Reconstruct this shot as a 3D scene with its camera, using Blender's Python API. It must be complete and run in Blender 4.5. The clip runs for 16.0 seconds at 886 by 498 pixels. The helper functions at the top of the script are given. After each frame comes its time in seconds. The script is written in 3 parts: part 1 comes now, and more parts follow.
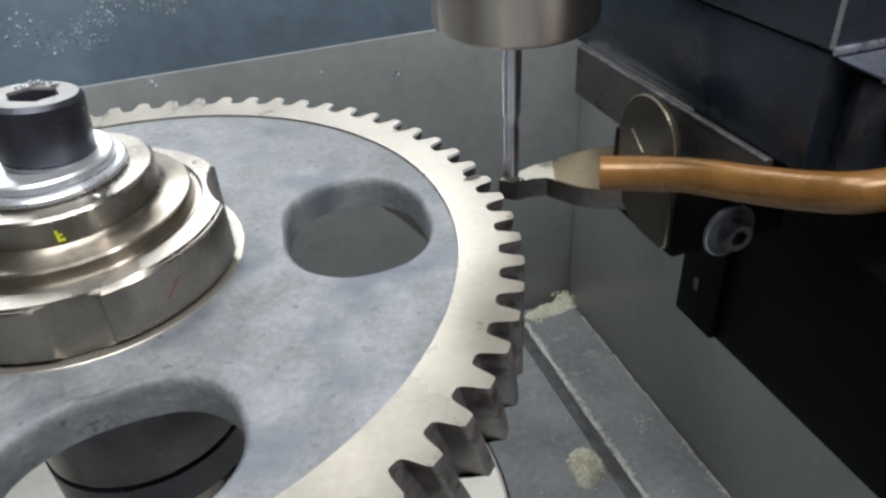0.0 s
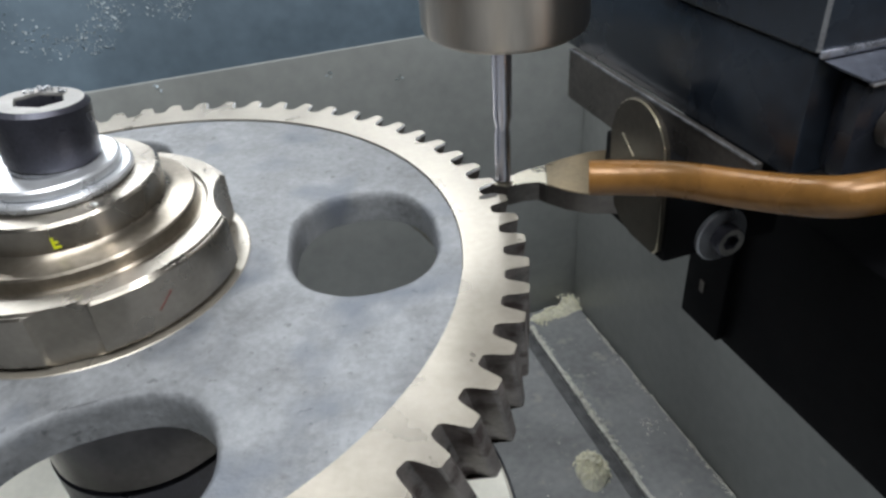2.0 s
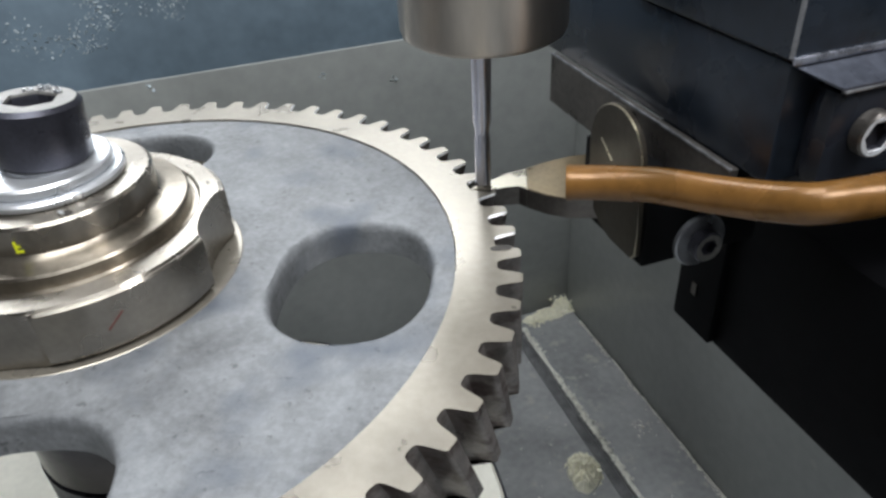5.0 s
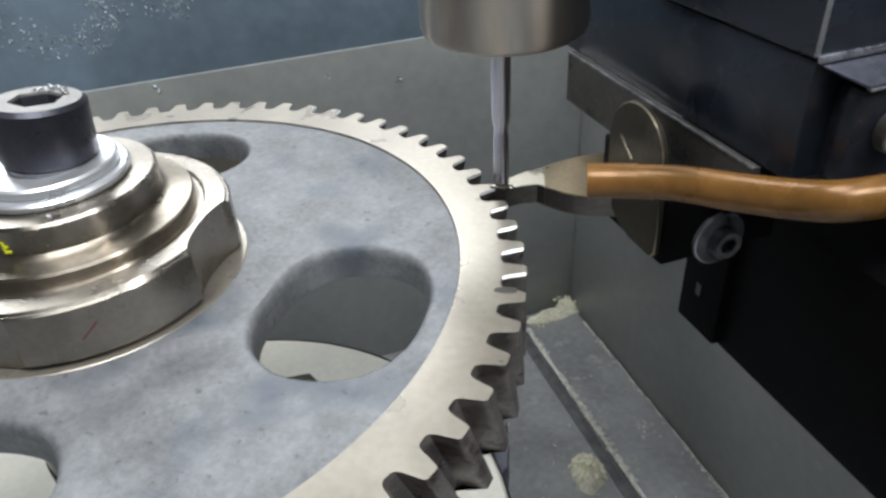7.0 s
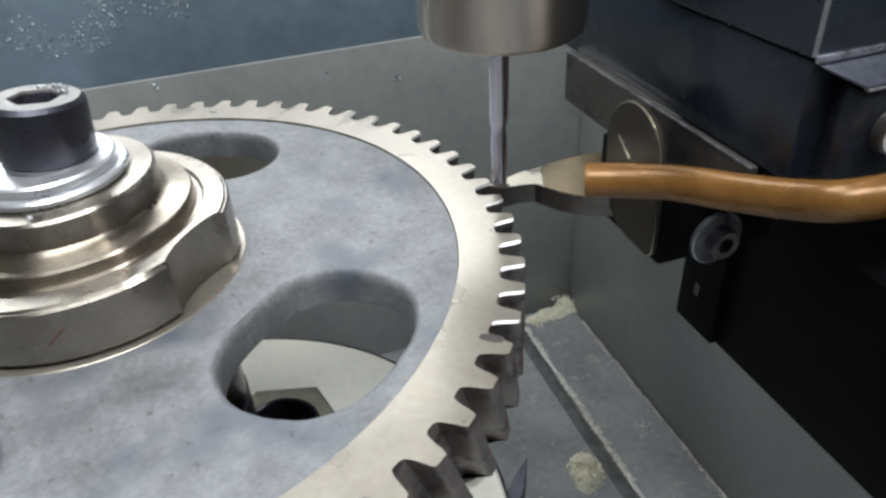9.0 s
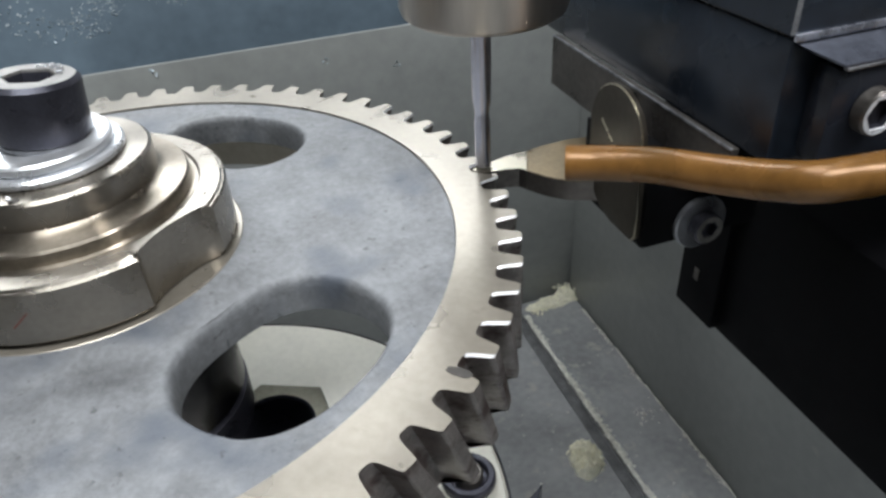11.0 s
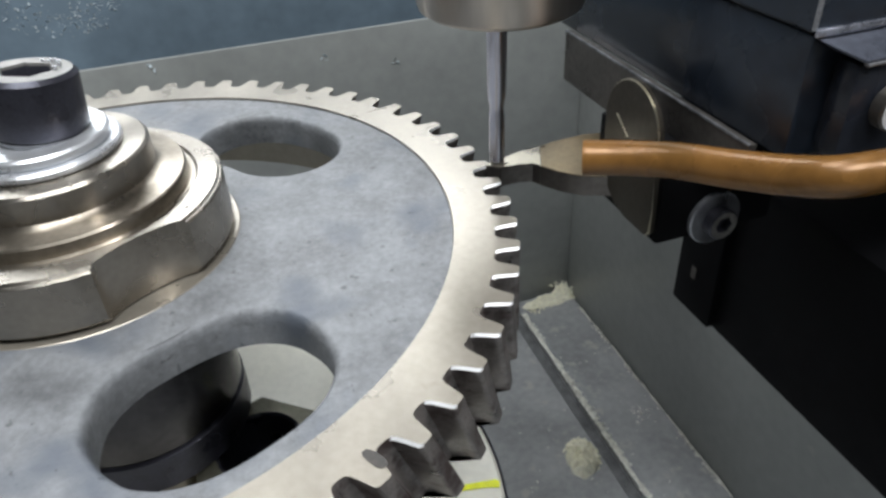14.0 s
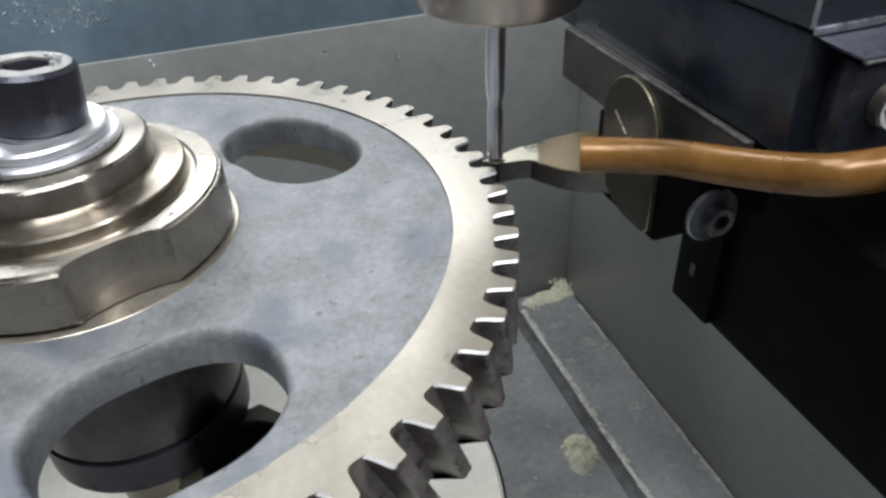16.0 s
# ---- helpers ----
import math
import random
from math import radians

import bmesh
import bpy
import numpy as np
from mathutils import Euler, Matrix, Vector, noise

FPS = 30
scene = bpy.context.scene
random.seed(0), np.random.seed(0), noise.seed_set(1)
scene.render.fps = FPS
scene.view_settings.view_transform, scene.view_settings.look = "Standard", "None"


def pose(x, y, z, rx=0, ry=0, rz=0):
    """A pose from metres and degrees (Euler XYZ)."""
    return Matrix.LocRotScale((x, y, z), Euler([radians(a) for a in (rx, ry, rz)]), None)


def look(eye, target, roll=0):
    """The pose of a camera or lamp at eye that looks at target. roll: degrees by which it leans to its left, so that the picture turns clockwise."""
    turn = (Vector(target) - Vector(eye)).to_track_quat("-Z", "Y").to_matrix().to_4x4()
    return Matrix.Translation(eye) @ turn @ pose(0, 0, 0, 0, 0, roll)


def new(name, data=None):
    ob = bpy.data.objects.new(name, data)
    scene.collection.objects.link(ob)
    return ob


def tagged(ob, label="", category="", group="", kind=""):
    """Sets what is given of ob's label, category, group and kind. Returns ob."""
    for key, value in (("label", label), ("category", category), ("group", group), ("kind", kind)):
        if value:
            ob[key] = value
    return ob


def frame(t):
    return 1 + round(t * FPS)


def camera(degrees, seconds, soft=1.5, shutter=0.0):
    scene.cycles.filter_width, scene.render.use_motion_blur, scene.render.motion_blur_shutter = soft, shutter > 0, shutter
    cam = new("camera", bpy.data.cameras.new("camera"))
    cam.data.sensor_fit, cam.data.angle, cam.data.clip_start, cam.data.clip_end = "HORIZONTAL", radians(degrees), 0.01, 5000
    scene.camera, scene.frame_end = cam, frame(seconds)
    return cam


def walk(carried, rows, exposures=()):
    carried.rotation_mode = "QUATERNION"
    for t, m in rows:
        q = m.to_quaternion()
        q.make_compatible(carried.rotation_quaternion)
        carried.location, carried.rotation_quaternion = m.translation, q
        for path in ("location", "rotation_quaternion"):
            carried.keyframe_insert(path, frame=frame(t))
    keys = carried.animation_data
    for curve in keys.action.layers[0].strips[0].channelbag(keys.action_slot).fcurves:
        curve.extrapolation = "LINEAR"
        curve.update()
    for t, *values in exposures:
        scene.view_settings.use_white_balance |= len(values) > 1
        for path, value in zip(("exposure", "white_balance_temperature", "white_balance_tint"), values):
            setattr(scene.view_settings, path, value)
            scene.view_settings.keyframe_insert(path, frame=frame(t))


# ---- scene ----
# World: the gear's axis is x = y = 0, its top face lies at z = TOP; the tray floor is z = 0.
TOP = 0.30
cam = camera(64.0, 16.0, soft=2.8)
EYE_A, EYE_B = (0.1060, -0.1773, 0.1198 + TOP), (0.1073, -0.1786, 0.1164 + TOP)
AIM = [  # seconds, yaw, pitch down, roll
    (0.0, -0.16, 34.48, 3.70), (0.5, 0.12, 34.45, 3.97), (1.0, 0.23, 34.34, 4.10), (1.5, 0.25, 34.28, 4.12),
    (2.0, 0.30, 34.21, 4.23), (2.5, 0.25, 34.13, 4.06), (3.0, -0.09, 34.08, 3.87), (3.5, -0.17, 34.04, 3.77),
    (4.0, -0.42, 34.10, 3.60), (6.5, -0.12, 34.12, 3.65), (7.0, 0.01, 34.08, 3.70), (7.5, -0.44, 34.15, 3.38),
    (8.0, -0.26, 34.20, 3.56), (8.5, -0.20, 34.11, 3.60), (9.0, -0.12, 34.16, 3.51), (11.5, 0.19, 34.95, 3.66),
    (12.0, 0.12, 35.02, 3.35), (12.5, 0.32, 35.04, 3.62), (13.0, 0.04, 35.05, 3.37), (13.5, 0.50, 34.95, 3.78),
    (14.0, -0.07, 34.99, 3.23), (14.5, 0.17, 35.14, 3.53), (15.0, -0.04, 35.19, 3.28), (15.5, 0.04, 35.23, 3.29),
    (16.0, -0.13, 35.31, 2.96)]


def aimed(t, yaw, pitch, roll):
    eye = Vector(EYE_A if t < 10 else EYE_B)
    a, p = radians(yaw), radians(pitch)
    way = Vector((-math.sin(a) * math.cos(p), math.cos(a) * math.cos(p), -math.sin(p)))
    return look(eye, eye + way, -roll)


walk(cam, [(t, aimed(t, *a)) for t, *a in AIM])

# ---- light: a dim workshop, strip lamps above and beside the machine, an added fill ----
world = bpy.data.worlds.new("workshop")
scene.world = world
world.use_nodes = True
world.node_tree.nodes["Background"].inputs[0].default_value = (0.55, 0.68, 0.9, 1)
world.node_tree.nodes["Background"].inputs[1].default_value = 0.16


def area_lamp(name, eye, target, sx, sy, watts, colour):
    data = bpy.data.lights.new(name, "AREA")
    data.shape, data.size, data.size_y, data.energy, data.color = "RECTANGLE", sx, sy, watts, colour
    ob = new(name, data)
    ob.matrix_world = look(eye, target)
    return ob


area_lamp("strip_light", (-0.30, 0.95, 1.05), (0.0, 0.05, TOP), 1.1, 0.45, 13.5, (0.92, 0.96, 1.0))
area_lamp("ceiling_light", (0.04, -0.38, 1.45), (0.0, -0.05, 0.3), 0.7, 0.4, 12.5, (0.95, 0.98, 1.0))
area_lamp("side_light", (0.88, -0.52, 1.50), (0.05, 0.0, 0.3), 0.05, 0.80, 11.0, (0.97, 0.98, 1.0))
# Unseen fill, added to brighten the tray corner behind the head.
area_lamp("overhead_fill", (-0.30, 0.38, 1.88), (0.15, 0.15, 0.0), 0.9, 0.25, 9.0, (0.97, 0.98, 1.0))
scene.view_settings.exposure = 0.0


# ---- materials ----
def material(name, colour, rough=0.5, metal=0.0, spread=0.15, size=60.0, bump=0.0, bump_size=400.0, spots=None, spot_size=90.0,
             spot_at=0.62, spot_soft=0.06, rough_spread=0.12, stretch=(1, 1, 1), specular=0.5,
             turned=0.0, pits=None):
    """A surface with blotches at two scales, grain in its relief, and optional spots of a second colour."""
    m = bpy.data.materials.new(name)
    m.use_nodes = True
    n, link = m.node_tree.nodes, m.node_tree.links.new
    b = n["Principled BSDF"]
    b.inputs["Metallic"].default_value, b.inputs["Roughness"].default_value = metal, rough
    b.inputs["Specular IOR Level"].default_value = specular
    co, mp = n.new("ShaderNodeTexCoord"), n.new("ShaderNodeMapping")
    mp.inputs["Scale"].default_value = stretch
    link(co.outputs["Object"], mp.inputs["Vector"])

    def noise_at(scale, detail=6.0):
        t = n.new("ShaderNodeTexNoise")
        t.inputs["Scale"].default_value, t.inputs["Detail"].default_value = scale, detail
        link(mp.outputs[0], t.inputs["Vector"])
        return t

    def ramp(src, lo, hi, a, c):
        r = n.new("ShaderNodeMapRange")
        for k, v in zip(("From Min", "From Max", "To Min", "To Max"), (lo, hi, a, c)):
            r.inputs[k].default_value = v
        link(src, r.inputs["Value"])
        return r.outputs["Result"]

    big, small = noise_at(size), noise_at(size * 9)
    add = n.new("ShaderNodeMath")
    add.operation = "ADD"
    link(ramp(big.outputs["Fac"], 0.3, 0.7, 1 - spread, 1 + spread), add.inputs[0])
    link(ramp(small.outputs["Fac"], 0.3, 0.7, -spread * 0.5, spread * 0.5), add.inputs[1])
    mul = n.new("ShaderNodeVectorMath")
    mul.operation = "SCALE"
    mul.inputs[0].default_value = colour
    link(add.outputs[0], mul.inputs["Scale"])
    out = mul.outputs[0]
    if spots:
        mix = n.new("ShaderNodeMix")
        mix.data_type = "RGBA"
        sp = noise_at(spot_size, 8.0)
        link(ramp(sp.outputs["Fac"], spot_at, spot_at + spot_soft, 0, 1), mix.inputs["Factor"])
        link(out, mix.inputs["A"])
        mix.inputs["B"].default_value = (*spots, 1)
        out = mix.outputs["Result"]
    if pits:  # fine dark pores: (scale, threshold, share of the colour left)
        pore, thin = noise_at(pits[0], 3.0), n.new("ShaderNodeVectorMath")
        thin.operation = "SCALE"
        link(out, thin.inputs[0])
        link(ramp(pore.outputs["Fac"], pits[1], pits[1] + 0.06, 1.0, pits[2]), thin.inputs["Scale"])
        out = thin.outputs[0]
    link(out, b.inputs["Base Color"])
    link(ramp(big.outputs["Fac"], 0.3, 0.7, max(rough - rough_spread, 0.03), min(rough + rough_spread, 1)), b.inputs["Roughness"])
    if turned:  # fine grooves round the axis draw the gloss out across them
        tg = n.new("ShaderNodeTangent")
        tg.direction_type, tg.axis = "RADIAL", "Z"
        link(tg.outputs[0], b.inputs["Tangent"])
        b.inputs["Anisotropic"].default_value, b.inputs["Anisotropic Rotation"].default_value = turned, 0.25
    if bump:
        bp, bn = n.new("ShaderNodeBump"), noise_at(bump_size, 8.0)
        bp.inputs["Strength"].default_value, bp.inputs["Distance"].default_value = bump, 0.0006
        link(bn.outputs["Fac"], bp.inputs["Height"])
        link(bp.outputs[0], b.inputs["Normal"])
    return m


CAST = material("cast_iron_grey", (0.182, 0.190, 0.200), 0.60, 0.15, 0.34, 60, 1.0, 300, (0.110, 0.124, 0.148), 34, 0.53, 0.16, pits=(300, 0.66, 0.60))
RIM = material("machined_rim", (0.295, 0.270, 0.228), 0.30, 0.55, 0.13, 45, 0.06, 800, (0.23, 0.208, 0.175), 110, 0.70, 0.1, rough_spread=0.05)
TOOTH = material("cut_tooth_steel", (0.23, 0.207, 0.195), 0.38, 0.45, 0.45, 160, 0.4, 500, (0.085, 0.058, 0.052), 150, 0.52, 0.12)
CHAMFER = material("fresh_chamfer", (0.96, 0.96, 0.97), 0.38, 0.5, 0.05, 200)
STEEL = material("turned_steel", (0.335, 0.308, 0.268), 0.28, 0.94, 0.14, 60, 0.03, 900, turned=0.80, rough_spread=0.03)
STEEL_TAN = material("oily_turned_steel", (0.29, 0.256, 0.210), 0.31, 0.92, 0.25, 60, 0.03, 900, turned=0.80, rough_spread=0.05)
ZINC = material("zinc_plated_steel", (0.72, 0.74, 0.77), 0.34, 0.75, 0.08, 80)
WASHER = material("dull_steel", (0.33, 0.34, 0.365), 0.33, 0.75, 0.2, 150)
BLACK_OXIDE = material("black_oxide_steel", (0.055, 0.056, 0.072), 0.36, 0.6, 0.25, 120, 0.25, 900)
BOLT_RIM = material("worn_oxide_edge", (0.24, 0.235, 0.225), 0.45, 0.6, 0.3, 200, 0.2, 900)
NUT_STEEL = material("spindle_nut_steel", (0.52, 0.48, 0.43), 0.42, 0.92, 0.15, 40, 0.03, 600, stretch=(1, 1, 0.2), turned=0.85)
CARBIDE = material("carbide", (0.72, 0.72, 0.80), 0.24, 1.0, 0.1, 100, rough_spread=0.04, turned=0.85)
BLACK_PAINT = material("black_machine_paint", (0.0045, 0.0046, 0.0054), 0.55, 0.0, 0.3, 25, 0.1, 300, specular=0.08)
HOUSING = material("dark_blue_black_housing", (0.019, 0.026, 0.038), 0.25, 0.0, 0.35, 22, 0.1, 300)
BLOCK = material("blue_black_block_paint", (0.017, 0.020, 0.028), 0.26, 0.0, 0.35, 30, 0.1, 300)
DARK_STEEL = material("dark_ground_steel", (0.150, 0.138, 0.128), 0.36, 0.7, 0.3, 60, 0.1, 500)
BROWN_STEEL = material("oily_brown_steel", (0.075, 0.066, 0.054), 0.42, 0.6, 0.25, 60, 0.1, 500)
FINGER = material("pale_finger_steel", (0.60, 0.56, 0.46), 0.32, 0.85, 0.12, 70)
FINGER_ROOT = material("oily_tan_steel", (0.23, 0.18, 0.11), 0.38, 0.7, 0.2, 70)
WORN_EDGE = material("rubbed_bright_edge", (0.27, 0.275, 0.29), 0.4, 0.6, 0.6, 220)
# Blue-black paint lightened: the light on the slope is in the colour.
LEDGE_LIT = material("blue_black_ledge_lit", (0.060, 0.066, 0.084), 0.28, 0.0, 0.45, 60, 0.15, 300)
WORN_LIP = material("rubbed_blue_white_lip", (0.50, 0.52, 0.60), 0.3, 0.8, 0.5, 200)
COPPER = material("orange_brown_tube", (0.225, 0.108, 0.029), 0.27, 0.2, 0.28, 35, 0.08, 300, (0.16, 0.082, 0.024), 30, 0.58, 0.1, rough_spread=0.05)
TRAY = material("grey_tray_paint", (0.335, 0.350, 0.340), 0.45, 0.0, 0.12, 14, 0.12, 150, (0.38, 0.39, 0.37), 70, 0.70)
TRAY_FLOOR = material("residue_covered_grey_paint", (0.335, 0.348, 0.355), 0.6, 0.0, 0.22, 20, 0.25, 150, (0.44, 0.44, 0.41), 90, 0.60, 0.12)
# Dark tone of the strip that paints the shade beside the ledge.
LEDGE_SHADE = material("ledge_foot_shade", (0.15, 0.155, 0.16), 0.45, 0.0, 0.4, 90, 0.2, 200)
BLUE_PAINT = material("blue_grey_guard_paint", (0.180, 0.243, 0.300), 0.45, 0.0, 0.22, 10, 0.15, 120)
SWARF = material("pale_swarf", (0.95, 0.93, 0.76), 0.75, 0.0, 0.12, 300)
CREAM = material("pale_ground_plate", (0.66, 0.645, 0.57), 0.5, 0.15, 0.10, 30, 0.05, 500)
SPLASH = material("dried_splash", (0.50, 0.57, 0.61), 0.7, 0.0, 0.3, 200)
DUST = material("grey_white_swarf_dust", (0.80, 0.80, 0.74), 0.75, 0.0, 0.25, 250)
ARBOR = material("polished_dark_arbor", (0.065, 0.063, 0.066), 0.20, 0.95, 0.25, 60, 0.03, 400, rough_spread=0.05)
# Paler copy of the zinc: light on the screw's ring put into its colour.
ZINC_LIT = material("zinc_ring_lit", (0.86, 0.88, 0.92), 0.28, 0.3, 0.08, 80)
SMUDGE = material("old_oil", (0.05, 0.045, 0.04), 0.6, 0.0, 0.4, 300)
CLAMP = material("clamp_nut_steel", (0.17, 0.165, 0.125), 0.45, 0.5, 0.25, 70, 0.1, 500)
RED_MARK = material("rust_red_scratch", (0.20, 0.07, 0.06), 0.5, 0.1, 0.2, 300)
YELLOW = material("yellow_paint_marker", (0.80, 0.85, 0.02), 0.5, 0.0, 0.1, 200)
CONCRETE = material("workshop_grey", (0.20, 0.21, 0.22), 0.8, 0.0, 0.15, 3, 0.1, 40)


# ---- building helpers ----
def part(name, bm, mat, parent=None, label="", smooth=True):
    me = bpy.data.meshes.new(name)
    bmesh.ops.recalc_face_normals(bm, faces=bm.faces)
    bm.to_mesh(me)
    bm.free()
    for m in mat if isinstance(mat, (list, tuple)) else (mat,):
        me.materials.append(m)
    if smooth:
        me.polygons.foreach_set("use_smooth", [True] * len(me.polygons))
        me.set_sharp_from_angle(angle=radians(32))
    ob = new(name, me)
    if parent:
        ob.parent = parent
    if label:
        ob["label"] = label
    return ob


def thing(name, m, label, category, group="", kind=""):
    ob = new(name)
    ob.empty_display_size = 0.02
    ob.matrix_world = m
    return tagged(ob, label, category, group, kind)


def lathe(bm, profile, steps=96, warp=None):
    """Turns (radius, height) points round the z axis; ends on the axis are closed."""
    rings = []
    for r, z in profile:
        if r <= 1e-6:
            rings.append([bm.verts.new((0, 0, z))])
        else:
            ring = []
            for i in range(steps):
                a = 2 * math.pi * i / steps
                rr = r if warp is None else warp(r, z, a)
                ring.append(bm.verts.new((rr * math.cos(a), rr * math.sin(a), z)))
            rings.append(ring)
    for p, q in zip(rings, rings[1:]):
        for i in range(steps):
            j = (i + 1) % steps
            if len(p) == 1 and len(q) == 1:
                continue
            if len(p) == 1:
                bm.faces.new((p[0], q[j], q[i]))
            elif len(q) == 1:
                bm.faces.new((p[i], p[j], q[0]))
            else:
                bm.faces.new((p[i], p[j], q[j], q[i]))
    return bm


def box(bm, x0, x1, y0, y1, z0, z1, bevel=0.001, segments=2):
    made = bmesh.ops.create_cube(bm, size=1, matrix=Matrix.LocRotScale(((x0 + x1) / 2, (y0 + y1) / 2, (z0 + z1) / 2), None,
                                                                      (x1 - x0, y1 - y0, z1 - z0)))
    if bevel:
        edges = {e for v in made["verts"] for e in v.link_edges}
        bmesh.ops.bevel(bm, geom=list(edges), offset=bevel, segments=segments, affect="EDGES", profile=0.6)
    return bm


def moved(bm, m):
    bmesh.ops.transform(bm, matrix=m, verts=bm.verts)
    return bm


def prism(bm, outline, z0, z1, bevel=0.0, edge=-1):
    lo = [bm.verts.new((x, y, z0)) for x, y in outline]
    hi = [bm.verts.new((x, y, z1)) for x, y in outline]
    bm.faces.new(lo[::-1])
    top = bm.faces.new(hi)
    for i in range(len(lo)):
        j = (i + 1) % len(lo)
        bm.faces.new((lo[i], lo[j], hi[j], hi[i]))
    if bevel:
        bmesh.ops.bevel(bm, geom=list(top.edges), offset=bevel, segments=2, affect="EDGES", material=edge)
    return bm


def socket_screw(name, r, h, mat, rim_mat, parent=None, hexa=0.5, depth=0.55):
    """A socket head cap screw's head standing on z = 0: body, bright top rim, dark hexagon socket."""
    c = r * 0.10
    body = part(name, lathe(bmesh.new(), [(r * 0.86, 0), (r * 0.93, h * 0.05), (r, h * 0.13), (r, h - c), (r - c, h)], 64), mat, parent)
    hr = r * hexa / math.cos(math.pi / 6)
    bm = bmesh.new()
    outer = [bm.verts.new(((r - c) * math.cos(2 * math.pi * i / 48), (r - c) * math.sin(2 * math.pi * i / 48), h)) for i in range(48)]

    def hexagon(scale, z):
        pts = []
        for i in range(48):
            a = 2 * math.pi * i / 48
            k = (a % (math.pi / 3)) - math.pi / 6
            rr = hr * scale * math.cos(math.pi / 6) / math.cos(k)
            pts.append(bm.verts.new((rr * math.cos(a), rr * math.sin(a), z)))
        return pts
    h1, h2, h3 = hexagon(1.06, h), hexagon(1.0, h - c * 0.6), hexagon(1.0, h * (1 - depth))
    for k, (p, q) in enumerate(((outer, h1), (h1, h2), (h2, h3))):
        for i in range(48):
            j = (i + 1) % 48
            bm.faces.new((p[i], p[j], q[j], q[i])).material_index = int(k == 2)
    bm.faces.new(h3).material_index = 1
    return body, part("socket_rim", bm, [rim_mat, BLACK_OXIDE], body)


# ---- the place: tray, guard, workshop. The machine's axes are turned against the gear's by TURN ----
TURN = 17.0
MACHINE = pose(0, 0, 0, 0, 0, TURN)
A0, A1, B_WALL, RIM_Z = 0.2540, 0.3085, 0.2572, TOP - 0.0300


def setting(name, bm, mat, label, m=MACHINE):
    ob = part(name, bm, mat)
    ob.matrix_world = m
    return tagged(ob, label, "structure", kind="structure")


setting("floor", box(bmesh.new(), -1.2, A1 + 0.02, -1.2, B_WALL + 0.02, -0.02, 0.0, 0), TRAY_FLOOR, "grey painted machine tray floor with dried swarf")
setting("wall_back", box(bmesh.new(), -1.2, A1 + 0.012, B_WALL, B_WALL + 0.003, 0.0, RIM_Z, 0.0008), TRAY, "grey painted sheet steel tray wall behind the gear")
setting("wall_right", box(bmesh.new(), A1, A1 + 0.012, -1.2, B_WALL - 0.001, 0.0, RIM_Z + 0.05, 0.002), TRAY, "grey painted sheet steel side wall of the tray")
setting("ledge", box(bmesh.new(), A0, A1 - 0.001, -1.2, B_WALL - 0.004, 0.0005, 0.006, 0.002), TRAY_FLOOR, "raised grey ledge along the tray wall with swarf in its edges")
# Thin dark strip added on the floor for the ledge's shaded side.
setting("ledge_shade", box(bmesh.new(), A0 - 0.0080, A0 - 0.0004, -1.2, B_WALL - 0.006, 0.0004, 0.0016, 0.0004), LEDGE_SHADE, "dark strip along the ledge's foot, standing in for its shaded side")
setting("wall_guard", box(bmesh.new(), -1.2, 1.2, B_WALL + 0.05, B_WALL + 0.06, RIM_Z - 0.25, TOP + 0.10, 0.0), BLUE_PAINT, "dark blue-grey painted machine guard panel with splashed chips")
setting("floor_workshop", box(bmesh.new(), -2.5, 2.5, -2.5, 2.5, -0.9, -0.88, 0), CONCRETE, "grey concrete workshop floor under the machine")
setting("wall_workshop", box(bmesh.new(), -2.5, 2.5, 1.4, 1.45, -0.88, 2.0, 0), CONCRETE, "plain grey workshop wall behind the machine")
setting("wall_workshop_side", box(bmesh.new(), 2.5, 2.55, -2.5, 1.45, -0.88, 2.0, 0), CONCRETE, "plain grey workshop side wall")
setting("wall_workshop_left", box(bmesh.new(), -2.55, -2.5, -2.5, 1.45, -0.88, 2.0, 0), CONCRETE, "plain grey workshop side wall")
setting("wall_workshop_front", box(bmesh.new(), -2.5, 2.5, -2.55, -2.5, -0.88, 2.0, 0), CONCRETE, "plain grey workshop wall")
setting("ceiling", box(bmesh.new(), -2.55, 2.55, -2.55, 1.45, 2.0, 2.05, 0), CONCRETE, "plain pale workshop ceiling")

# black body beside the tray
black = thing("machine_saddle", MACHINE, "large matt black painted machine saddle beside the tray", "machine part")
part("wiper_plate", box(bmesh.new(), 0.2285, 0.2318, -0.012, 0.0135, TOP - 0.098, TOP - 0.030, 0.0006), BLACK_PAINT, black)
part("pale_fleck", box(bmesh.new(), 0.2280, 0.2284, 0.0005, 0.0035, TOP - 0.080, TOP - 0.074, 0), DARK_STEEL, black, "pale scuff")
part("saddle_body", box(bmesh.new(), 0.232, 0.60, -0.60, 0.012, TOP - 0.10, TOP - 0.022, 0.003), BLACK_PAINT, black)

# ---- the gear ----
TEETH, R_TIP, R_ROOT, R_WEB, THICK, HELIX = 65, 0.1302, 0.1230, 0.1110, 0.030, 5.0
PITCH = 360.0 / TEETH
PHASE = 0.62
WEB = 0.0118


